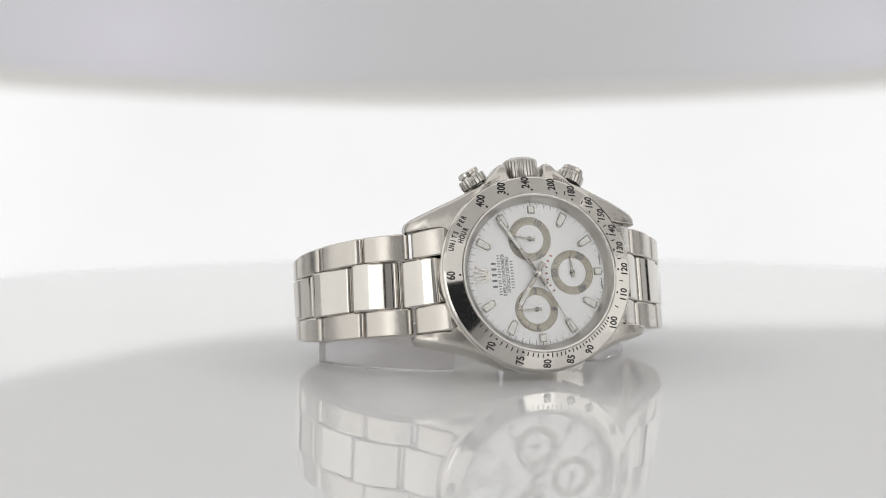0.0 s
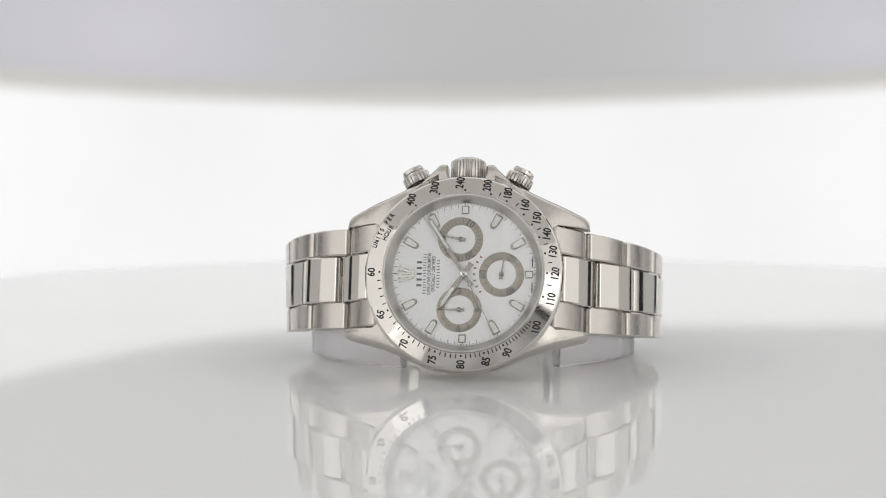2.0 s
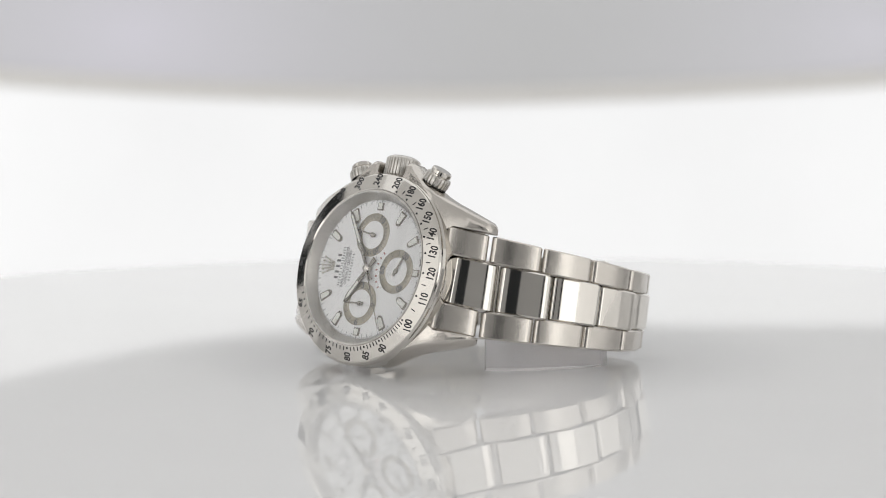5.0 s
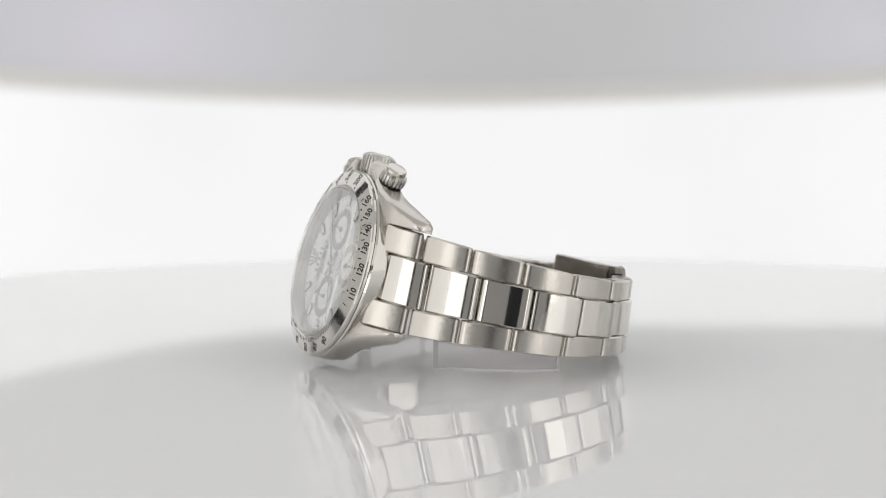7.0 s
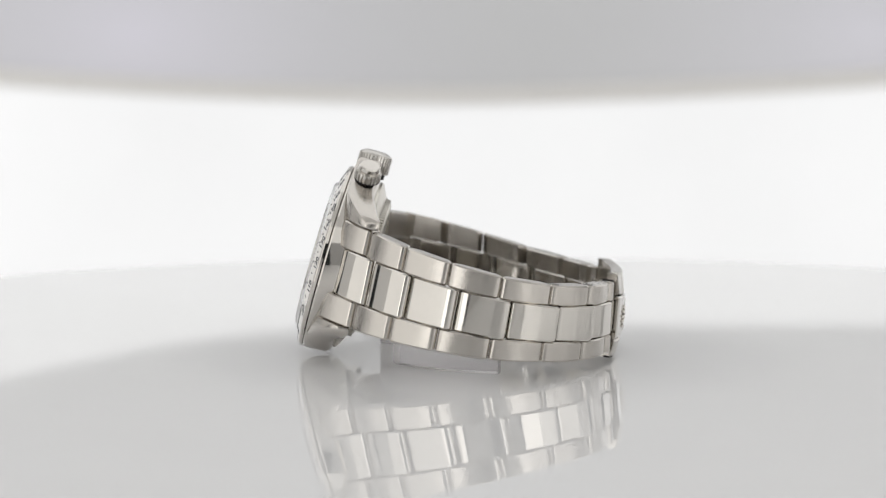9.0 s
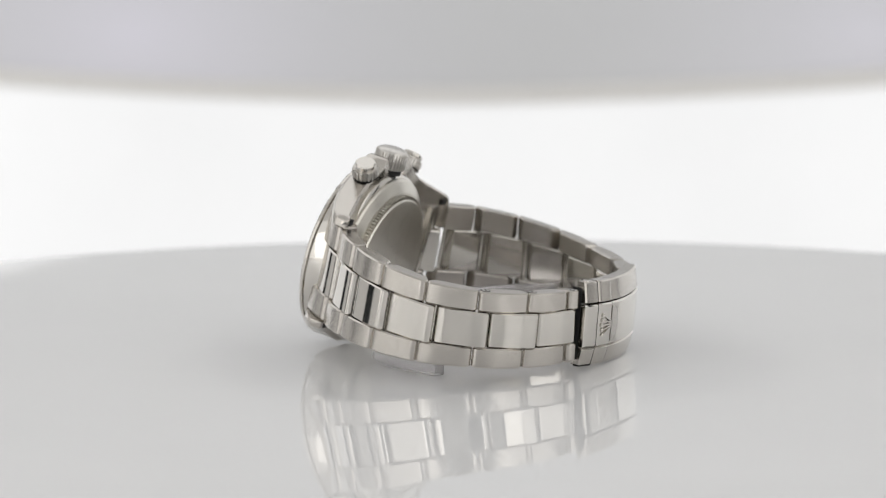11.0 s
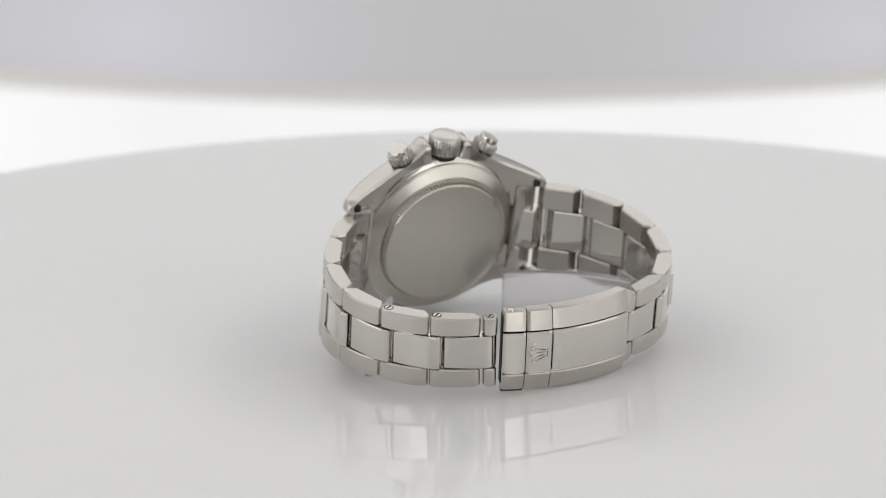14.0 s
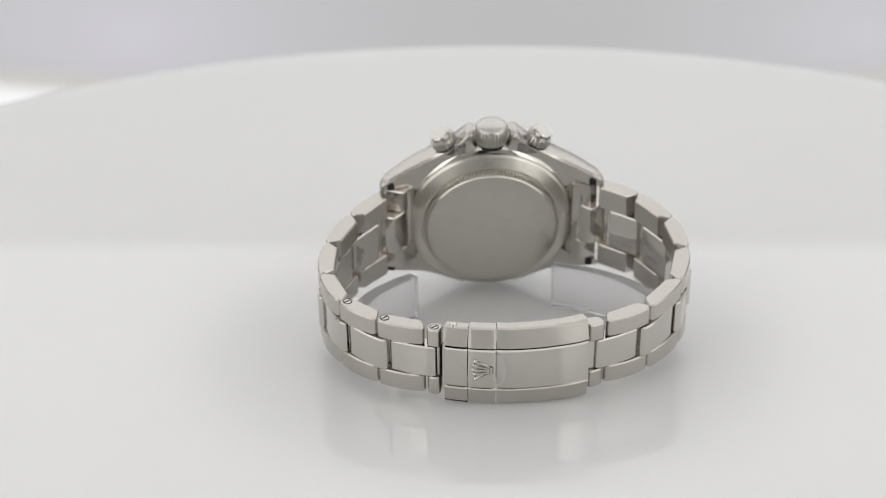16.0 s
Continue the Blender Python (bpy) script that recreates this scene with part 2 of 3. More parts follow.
# ---------------------------------------------------------------- the acrylic stand
def acrylic_stand():
    ob = new("watch_stand")
    tagged(ob, "clear acrylic C-shaped watch stand on the turntable", "stand")
    cx, cy, ro, ri, e = -4.0, 9.0, 34.6, 31.6, 0.25
    for side, first, last in ((1, -55.0, -12.0), (-1, -70.0, -17.0)):
        secs = []
        for i in range(37):
            a = radians(first + (last - first) * i / 36)
            ca, sa = side * math.cos(a), math.sin(a)
            top = 10.5 + sa * 1.0
            secs.append([(cx + q * ca, cy + q * sa, z) for q, z in ((ro - e, 0.05), (ro, 0.05 + e), (ro, top - e), (ro - e, top), (ri + e, top), (ri, top - e), (ri, 0.05 + e), (ri + e, 0.05))])
        part("arc", loft(secs), ACRYLIC, ob).visible_shadow = False
    return ob


stand_root = acrylic_stand()

# ---------------------------------------------------------------- the watch
watch = new("wristwatch")
tagged(watch, "steel chronograph wristwatch with white dial, standing on its side", "watch")
BEZEL_SLOPE = 20.0


def bezel_z(rad):
    return (17.5 - rad) * math.tan(radians(BEZEL_SLOPE))


def build_case():
    case = part("case", lathe([(15.0, -1.6), (19.2, -1.6), (19.5, -2.0), (19.3, -5.6), (18.7, -7.0), (17.6, -7.9), (15.0, -7.9)], 120), STEEL_P, watch, "polished steel case with lugs and crown guards")
    ys = [5.5, 8, 10.5, 13, 15.5, 18, 20, 21.8, 23.0, 23.7, 24.0]
    for sx, xo in ((1, [20.9, 19.5, 17.9, 16.5, 15.4, 14.5, 13.7, 13.0, 12.5, 12.0, 11.4]), (-1, [18.6, 17.7, 16.6, 15.4, 14.4, 13.6, 13.0, 12.5, 12.1, 11.8, 11.3])):
        for sy in (1, -1):
            secs = []
            for y, x1 in zip(ys, xo):
                f = max(0.0, (y - 12) / 12)
                zt = -1.9 - 5.4 * f ** 1.7
                zb = -7.2 - 3.6 * f ** 1.2
                if y > 23.5:
                    zt -= (y - 23.5) * 1.2
                    zb += (y - 23.5) * 1.2
                x0 = 10.25 if y > 17.5 else 8.5
                c = 0.55
                secs.append([(sx * x, sy * y, z) for x, z in ((x0, zb), (x1 - c, zb), (x1, zb + c), (x1, zt - 1.1), (x1 - 0.35, zt - 0.45), (x1 - 0.9, zt), (x0 + 0.15, zt), (x0, zt - 0.15))])
            part("lug", loft(secs), STEEL_B, case)
    for sy in (1, -1):
        secs = []
        for x, y0, y1, t in ((17, 3.0, 10.4, 0), (19, 3.2, 8.5, 0), (20.2, 3.75, 7.0, 0.0), (21.2, 3.75, 6.0, 0.1), (21.8, 3.8, 5.5, 0.3), (22.1, 4.05, 5.2, 0.7)):
            zt, zb = -1.9 - t, -7.2 + t
            secs.append([(x, sy * y0, zb + 0.4), (x, sy * (y0 + 0.4), zb), (x, sy * (y1 - 0.5), zb), (x, sy * y1, zb + 0.5), (x, sy * y1, zt - 0.5), (x, sy * (y1 - 0.5), zt), (x, sy * (y0 + 0.4), zt), (x, sy * y0, zt - 0.4)])
        part("crown_guard", loft(secs), STEEL_B, case)
    # spring bar holes behind the lugs
    for sx in (1, -1):
        for sy in (1, -1):
            part("spring_bar_hole", box(sx * 11.1, sy * 21.6, -10.15, 1.3, 1.5, 0.5, 0.15), DARK, case)
    return case


build_case()


def build_bezel():
    z = bezel_z
    bz = part("bezel", lathe([(15.7, z(15.7) - 0.25), (15.95, z(15.95)), (18.95, z(18.95)), (19.2, z(19.2) - 0.1), (19.35, -0.95), (19.35, -1.4), (19.0, -1.58), (15.7, -1.55)], 160), STEEL_P, watch, "polished steel tachymeter bezel with black engraving", smooth=12)
    sec = lambda v: 3600.0 / v * 6.0
    leans = {60: -4, 65: -13, 70: -17, 75: -10, 80: -3, 85: -12, 90: -18, 100: -9, 110: -8, 300: -7, 400: -13}
    shifts = {240: -3.2, 200: -4.0, 300: -1.6, 180: -2.0, 160: -3.8, 150: -1.8}
    for v in (60, 65, 70, 75, 80, 85, 90, 100, 110, 120, 130, 140, 150, 160, 180, 200, 240, 300, 400):
        phi = sec(v) + shifts.get(v, 0.0)
        m = T3(at_angle(17.95, phi, z(17.95) + 0.012)) @ pose(0, 0, 0, 0, 0, -phi) @ pose(0, 0, 0, -BEZEL_SLOPE) @ pose(0, 0, 0, 0, 0, phi + leans.get(v, -5))
        part("numeral", text_mesh(str(v), 2.2, 0.78, 0.012, m, 0.06), BLACK_PAINT, bz)
        phi = sec(v)
        q = at_angle(16.35, phi, z(16.35))
        part("dot", lathe([(0, 0.025), (0.22, 0.025), (0.22, -0.03), (0, -0.03)], 12, T3(q) @ pose(0, 0, 0, 0, 0, -phi) @ pose(0, 0, 0, -BEZEL_SLOPE)), BLACK_PAINT, bz)
    ticks = [v for v in list(range(61, 100)) if v not in (65, 70, 75, 80, 85, 90)] + [105, 115, 125, 135, 145, 170, 190]
    for v in ticks:
        phi = sec(v)
        rad, length = (16.45, 0.8) if v < 100 else (17.0, 0.9)
        m = T3(at_angle(rad, phi, z(rad))) @ pose(0, 0, 0, 0, 0, -phi) @ pose(0, 0, 0, -BEZEL_SLOPE)
        bm = box(0, 0, 0, 0.2, length, 0.05)
        bmesh.ops.transform(bm, matrix=m, verts=bm.verts)
        part("tick_mark", bm, BLACK_PAINT, bz)
    # words along the rim between the highest and the first numeral
    for word, rad in (("UNITS PER", 18.2), ("HOUR", 16.85)):
        n = len(word)
        for i, ch in enumerate(word):
            if ch == " ":
                continue
            phi = 27.5 + (i - (n - 1) / 2) * (0.86 / rad * 57.3)
            m = T3(at_angle(rad, phi, z(rad) + 0.012)) @ pose(0, 0, 0, 0, 0, -phi) @ pose(0, 0, 0, -BEZEL_SLOPE)
            part("letter", text_mesh(ch, 1.45, 0.72, 0.012, m, 0.05), BLACK_PAINT, bz)
    # inner rim and crystal
    part("inner_rim", lathe([(15.65, 0.45), (15.65, -1.5), (14.05, -1.5), (14.1, -1.25), (15.1, -0.1), (15.35, 0.45)], 128), STEEL_S, watch, "satin steel ring round the dial")
    cr = part("crystal", lathe([(0, -0.15), (15.1, -0.15), (15.3, 0.0), (15.3, 0.95), (14.95, 1.3), (0, 1.3)], 128), CRYSTAL, watch, "clear flat sapphire crystal")
    cr.visible_shadow = False
    return bz


build_bezel()
DZ = -1.45


def build_dial():
    dial = part("dial", lathe([(0, DZ), (14.7, DZ), (14.7, DZ - 0.4), (0, DZ - 0.4)], 128), DIAL_WHITE, watch, "glossy white chronograph dial")
    # minute track
    for i in range(60):
        phi = i * 6
        L = 0.95 if i % 5 else 1.1
        bm = box(0, 0, 0, 0.10 if i % 5 else 0.16, L, 0.02)
        bmesh.ops.transform(bm, matrix=T3(at_angle(13.95 - L / 2 + 0.2, phi, DZ + 0.012), -phi), verts=bm.verts)
        part("minute_mark", bm, GREY_INK, dial)
    bm = bmesh.new()
    for i in range(300):
        if i % 5:
            phi = i * 1.2
            b = [T3(at_angle(13.95, phi, DZ + 0.01), -phi) @ Vector(c) for c in ((-.035, -.2, 0), (.035, -.2, 0), (.035, .2, 0), (-.035, .2, 0))]
            bm.faces.new([bm.verts.new(c) for c in b])
    tagged(part("fine_marks", bm, GREY_INK, dial), kind="stuff")
    # applied hour markers
    for h in range(1, 12):
        phi = h * 30
        if h in (3, 6, 9):
            out = [(-.72, -.85), (.72, -.85), (.72, .75), (-.72, .75)]
            rad = 12.75
        else:
            out = [(-.66, -1.15), (-.42, -1.6), (0, -1.78), (.42, -1.6), (.66, -1.15), (.8, 1.3), (-.8, 1.3)]
            rad = 12.2
        mk = part("hour_marker", prism(out, 0, 0.32, 0.08), MARKER, dial, "applied polished steel hour marker")
        mk.matrix_basis = mm(*at_angle(rad, phi, DZ), 0, 0, -phi)
        part("lume_fill", prism([(x * 0.72, y * 0.76 + 0.03) for x, y in out], 0.3, 0.36), LUME, mk)
    # emblem at twelve, a plain fan of points
    em = part("emblem", prism([(-.85, -1.75), (.85, -1.75), (1.0, -1.2), (-1.0, -1.2)], DZ, DZ + 0.3, 0.05), STEEL_P, dial, "applied steel emblem")
    em.matrix_basis = mm(0, 11.4, 0)
    for k in range(5):
        c = k - 2
        x0, x1, y1 = c * 0.38, c * 0.82, 1.45 - abs(c) * 0.22
        bm = prism([(x0 - .2, -1.2), (x0 + .2, -1.2), (x1 + .09, y1), (x1 - .09, y1)], DZ, DZ + 0.28, 0.03)
        lathe([(0, DZ + 0.36), (0.17, DZ + 0.3), (0.24, DZ + 0.1), (0.24, DZ)], 12, T3(Vector((x1, y1 + 0.1, 0))), bm, closed=False)
        part("emblem_point", bm, STEEL_P, em)
    # lines of print below twelve; names stay plain bars
    def bars(y, h, w, gap, words):
        total = sum(n * (w + gap) + 1.2 * w for n in words) - 1.2 * w - gap
        x = -total / 2
        for n in words:
            for _ in range(n):
                part("print_bar", box(x + w / 2, y, DZ + 0.015, w, h, 0.02), GREY_INK, dial)
                x += w + gap
            x += 1.2 * w

    bars(8.75, 1.0, 0.42, 0.72, (5,))
    bars(7.7, 0.58, 0.17, 0.36, (6, 9))
    for s, y, k in (("SUPERLATIVE CHRONOMETER", 6.8, 0.64), ("OFFICIALLY CERTIFIED", 5.95, 0.74)):
        part("print_line", text_mesh(s, 0.95, k, 0.01, T3(Vector((0, y, DZ + 0.015))), 0.02), GREY_INK, dial)
    bars(5.05, 0.58, 0.18, 0.4, (10,))
    for i in range(7):
        phi = (i - 3) * 15
        b = box(0, 0, 0, 0.32, 0.5, 0.02)
        bmesh.ops.transform(b, matrix=T3(Vector((0, -7.3, DZ + 0.015)) + at_angle(5.3, phi * 0.9), -phi * 0.9), verts=b.verts)
        part("print_bar", b, RED_INK, dial)
    for s in (-1, 1):
        part("print_bar", box(s * 2.6, -13.35, DZ + 0.015, 2.0, 0.25, 0.02), GREY_INK, dial)
    # subdials
    for cx, cy, labels, n in ((6.9, 0.8, (("10", 60 + 60), ("20", 240), ("30", 0)), 30), (-7.05, 0.75, (("3", 90), ("6", 180), ("9", 270)), 12), (0, -7.35, (("20", 120), ("40", 240), ("60", 0)), 12)):
        sd = part("subdial", lathe([(2.85, 0.06), (2.92, 0.10), (4.3, 0.10), (4.42, 0.02), (4.42, -0.05), (2.85, -0.05)], 72), SUB_RING, dial, "silver-grey subdial ring")
        sd.matrix_basis = mm(cx, cy, DZ)
        part("subdial_face", lathe([(0, 0.02), (2.85, 0.02), (2.85, -0.05), (0, -0.05)], 64), DIAL_WHITE, sd)
        for i in range(n):
            phi = i * 360 / n
            if any(abs((phi - p + 180) % 360 - 180) < 13 for _, p in labels):
                continue
            b = box(0, 0, 0, 0.13, 0.95, 0.02)
            bmesh.ops.transform(b, matrix=T3(at_angle(3.65, phi, 0.11), -phi), verts=b.verts)
            part("tick_mark", b, GREY_INK, sd)
        for s, phi in labels:
            part("numeral", text_mesh(s, 1.75, 1.0, 0.01, T3(at_angle(3.62, phi, 0.115), -phi), 0.06), GREY_INK, sd)
    return dial


build_dial()


def pointer(name, outline, z, phi, mat, label, centre=(0, 0), lume=None):
    ob = part(name, prism(outline, 0, 0.16, 0.06), mat, watch, label)
    ob.matrix_basis = mm(centre[0], centre[1], z, 0, 0, -phi)
    if lume:
        part("lume_fill", prism(lume, 0.13, 0.18), LUME, ob)
    return ob


pointer("hour_hand", [(-.55, -2.6), (.55, -2.6), (.4, -1.2), (.34, 0), (.5, 3.0), (.5, 7.2), (0, 8.6), (-.5, 7.2), (-.5, 3.0), (-.34, 0), (-.4, -1.2)], DZ + 0.45, 304.5, MARKER, "polished hour pointer, dark reflection in its colour, cream fill", lume=[(-.27, 3.4), (.27, 3.4), (.27, 7.0), (0, 7.7), (-.27, 7.0)])
pointer("minute_hand", [(-.55, -2.8), (.55, -2.8), (.4, -1.4), (.28, 0), (.42, 4.0), (.42, 12.3), (0, 13.6), (-.42, 12.3), (-.42, 4.0), (-.28, 0), (-.4, -1.4)], DZ + 0.68, 57.0, MARKER, "polished minute pointer, dark reflection in its colour, cream fill", lume=[(-.22, 6.0), (.22, 6.0), (.2, 12.1), (0, 12.8), (-.2, 12.1)])
pointer("sweep_hand", [(-.16, -3.4), (.16, -3.4), (.13, 0), (.06, 13.4), (-.06, 13.4), (-.13, 0)], DZ + 0.9, 242.0, MARKER, "thin steel sweep seconds pointer")
part("pointer_cap", lathe([(0, 0.5), (0.4, 0.45), (0.75, 0.25), (0.75, -0.85), (0, -0.85)], 32), STEEL_P, watch).matrix_basis = mm(0, 0, DZ + 0.95)
SUB = [(-.36, -1.0), (.36, -1.0), (.2, 0), (.12, 3.3), (-.12, 3.3), (-.2, 0)]
SMALL = (0, -7.35)
pointer("hour_counter_hand", SUB, DZ + 0.2, 0, MARKER, "small steel counter pointer", (-7.05, 0.75))
pointer("minute_counter_hand", SUB, DZ + 0.2, 11, MARKER, "small steel counter pointer", (6.9, 0.8))
small_seconds = pointer("small_seconds_hand", SUB, DZ + 0.2, 86, MARKER, "small running seconds pointer", SMALL)
for c in ((-7.05, 0.75), (6.9, 0.8), SMALL):
    part("counter_cap", lathe([(0, 0.2), (0.4, 0.12), (0.5, 0), (0.5, -0.3), (0, -0.3)], 24), MARKER, watch).matrix_basis = mm(c[0], c[1], DZ + 0.35)


def fluted(r0, r1, h0, h1, teeth, bm=None, m=None):
    """A knurled ring about z."""
    pts = []
    for i in range(teeth):
        for f, rr in ((0.0, r0), (0.3, r0), (0.45, r1), (0.85, r1)):
            a = 2 * math.pi * (i + f) / teeth
            pts.append((rr * math.cos(a), rr * math.sin(a)))
    k = 0.94
    secs = [[(x * k, y * k, h0) for x, y in pts], [(x, y, h0 + 0.3) for x, y in pts], [(x, y, h1 - 0.3) for x, y in pts], [(x * k, y * k, h1) for x, y in pts]]
    if m is not None:
        secs = [[tuple(m @ Vector(c)) for c in s] for s in secs]
    return loft(secs, bm)


def build_crown():
    m = Matrix.Translation((19.9, 0, -5.2)) @ pose(0, 0, 0, 0, 90)
    cr = part("crown", fluted(3.2, 3.5, -0.4, 3.3, 30, None, m), STEEL_S, watch, "fluted steel winding crown")
    part("cap", lathe([(0, 3.95), (2.2, 3.85), (3.0, 3.5), (3.25, 3.2), (3.25, 2.8), (0, 2.8)], 48, m), STEEL_S, cr)
    part("tube", lathe([(0, 0.2), (2.9, 0.2), (2.9, -1.5), (0, -1.5)], 32, m), DARK, cr)
    for s in (1, -1):
        ax = Vector((math.cos(radians(27)), s * math.sin(radians(27)), 0))
        m2 = Matrix.Translation((16.75, s * 8.75, -5.0)) @ ax.to_track_quat("Z", "Y").to_matrix().to_4x4()
        pu = part("pusher", lathe([(0, -0.5), (1.75, -0.5), (1.75, 1.5), (2.3, 1.9), (2.3, 2.3), (0, 2.3)], 40, m2), STEEL_P, watch, "screw-down steel chronograph pusher")
        part("screw_collar", fluted(2.4, 2.75, 2.1, 4.0, 20, None, m2), STEEL_S, pu)
        part("gasket", lathe([(2.0, 1.95), (2.62, 1.95), (2.62, 2.12), (2.0, 2.12)], 40, m2), DARK, pu)
        part("button", lathe([(0, 5.4), (1.9, 5.35), (2.15, 5.1), (2.2, 4.5), (1.95, 4.3), (1.95, 3.8), (0, 3.8)], 40, m2), STEEL_P, pu)


build_crown()


def build_caseback():
    cb = part("caseback", lathe([(17.8, -7.6), (17.75, -8.2), (17.3, -8.6), (15.2, -9.6), (14.5, -9.7), (14.1, -9.8), (14.05, -10.8), (13.8, -11.1), (13.1, -11.2), (0, -11.3)], 120), STEEL_BACK, watch, "plain satin steel screw-in case back", smooth=8)
    bm = bmesh.new()
    n = 120
    for i in range(n):
        a = 360 * i / n
        b = box(0, 14.3, -10.15, 0.4, 0.8, 1.2, 0.0)
        bmesh.ops.transform(b, matrix=pose(0, 0, 0, 0, 0, a), verts=b.verts)
        tmp = bpy.data.meshes.new("tmp")
        b.to_mesh(tmp)
        b.free()
        bm.from_mesh(tmp)
        bpy.data.meshes.remove(tmp)
    part("knurled_ring", bm, STEEL_BACK, cb, "fine fluted ring on the case back")


build_caseback()

# ---------------------------------------------------------------- the bracelet
# joints on the outer face, upper and lower corner: towards six o'clock, to the back, towards three o'clock
SIX = [((23.7, 8.9, 9.9), (23.7, 10.3, -10.2)), ((31.1, 16.5, 9.6), (31.2, 18.0, -9.3)), ((36.4, 25.9, 9.6), (36.3, 27.5, -8.0)), ((37.8, 36.6, 9.9), (37.4, 38.3, -6.5)),
       ((34.2, 46.7, 10.8), (33.7, 48.8, -4.4)), ((26.8, 54.3, 12.1), (26.3, 56.7, -2.9)), ((17.0, 58.3, 12.8), (16.7, 61.5, -1.4)), ((13.7, 59.5, 13.0), (13.7, 62.7, -1.2))]
TWELVE = [((-23.7, 7.4, 10.0), (-23.9, 9.0, -9.9)), ((-31.8, 13.0, 10.4), (-32.2, 15.4, -9.1)), ((-38.1, 21.4, 10.3), (-38.0, 25.2, -8.1)), ((-40.1, 31.6, 10.2), (-39.6, 35.6, -6.2)),
          ((-37.4, 42.2, 10.3), (-36.8, 46.0, -4.1)), ((-29.9, 51.6, 11.2), (-29.4, 54.6, -3.1)), ((-20.2, 56.9, 12.1), (-19.7, 59.6, -2.0)), ((-16.2, 58.8, 12.6), (-16.2, 61.5, -1.8))]


def link_profile(L, th, bulge, g=0.27):
    """Outline of a link along its length (s) and outward (n), outer face convex."""
    a, b = g, L - g
    pts = [(a + 0.06, -0.75), (a + 0.25, -0.42), (a + 0.55, -0.18), (a + 0.9, -0.05)]
    for i in range(9):
        f = i / 8
        pts.append((a + 1.3 + (b - a - 2.6) * f, 0.03 + bulge * (1 - (2 * f - 1) ** 2)))
    pts += [(b - 0.9, -0.05), (b - 0.55, -0.18), (b - 0.25, -0.42), (b - 0.06, -0.75), (b, -1.1), (b - 0.3, -1.75), (b - 1.5, -th), (a + 1.5, -th), (a + 0.3, -1.75), (a, -1.1)]
    if L < 5:
        pts = pts[:-6] + [(b, -1.2), (b, -th + 0.7), (b - 0.7, -th), (a + 0.7, -th), (a, -th + 0.7), (a, -1.2)]
        pts = [(a + (s - a) * 1.0, min(h, -0.02)) for s, h in pts if s <= a + 1.0 or s >= b - 1.0]
    return pts


def link_piece(name, j0, j1, q0, q1, shift, th, bulge, mat, parent, bevel=0.28, label="", drop=0.0):
    """A link between two joints; q0 to q1 its span across the width, from 0 at the lower edge to 1 at the upper."""
    t0, b0, t1, b1 = (Vector(c) for c in (*j0, *j1))
    mid0, mid1 = (t0 + b0) / 2, (t1 + b1) / 2
    along = mid1 - mid0
    L = along.length
    across = ((t0 - b0) + (t1 - b1)).normalized()
    n = along.cross(across).normalized()
    if n.dot(Vector((mid0.x, mid0.y - 30, 0))) < 0:
        n = -n
    prof = link_profile(L, th, bulge, 0.28)
    width = ((t0 - b0).length + (t1 - b1).length) / 2
    secs = []
    for k, (q, inset) in enumerate(((q0, 1), (q0, 0), (q1, 0), (q1, 1))):
        qq = q if inset else q + (bevel / width) * (1 if k == 1 else -1)
        sec = []
        for s, h in prof:
            if inset:
                s = L / 2 + (s - L / 2) * (1 - bevel / L * 1.6)
                h = -th / 2 + (h + th / 2) * (1 - bevel / th * 1.6)
            f = (s + shift) / L
            lo, hi = b0.lerp(b1, f), t0.lerp(t1, f)
            sec.append(tuple(bracelet_space(*(lo.lerp(hi, qq) + n * (h - drop)))))
        secs.append(sec)
    return part(name, loft(secs), mat, parent, label, smooth=30)


def link_bar(a, b, shift, parent):
    """The steel pin where two centre links meet."""
    t0, b0 = Vector(a[0]), Vector(a[1])
    along = ((Vector(b[0]) + Vector(b[1])) - (t0 + b0)).normalized()
    inward = (Vector((0, 30, 0)) - Vector((a[0][0], a[0][1], 0)))
    inward = (inward - along * inward.dot(along)).normalized()
    r, secs = 0.42, []
    for q in (0.27, 0.73):
        c = b0.lerp(t0, q) + inward * 1.7 + along * shift
        secs.append([tuple(bracelet_space(*(c + along * math.cos(f) * r + inward * math.sin(f) * r))) for f in (2 * math.pi * k / 10 for k in range(10))])
    part("pin", loft(secs), STEEL_P, parent)


def link_screw(j0, j1, parent):
    """A slotted screw head on the upper edge of an outer link."""
    t0, t1, b0 = Vector(j0[0]), Vector(j1[0]), Vector(j0[1])
    u = (t0 - b0).normalized()
    d = (t1 - t0).normalized()
    inward = u.cross(d).normalized()
    if inward.dot(Vector((0, 30, 0)) - t0) < 0:
        inward = -inward
    c = t0 + d * 1.7 + inward * 1.65 + u * 0.0
    m = Matrix.Translation(bracelet_space(*c)) @ bracelet_space(*u).to_track_quat("Z", "Y").to_matrix().to_4x4()
    sc = part("screw", lathe([(0, 0.06), (0.75, 0.06), (0.8, 0.0), (0.8, -0.3), (0, -0.3)], 24, m), STEEL_P, parent)
    part("screw_recess", lathe([(0.8, 0.03), (0.95, 0.05), (0.95, -0.3), (0.8, -0.3)], 24, m), DARK, sc)
    bm = box(0, 0, 0.06, 1.4, 0.38, 0.04)
    bmesh.ops.transform(bm, matrix=m @ pose(0, 0, 0, 0, 0, 35), verts=bm.verts)
    part("slot", bm, DARK, sc)


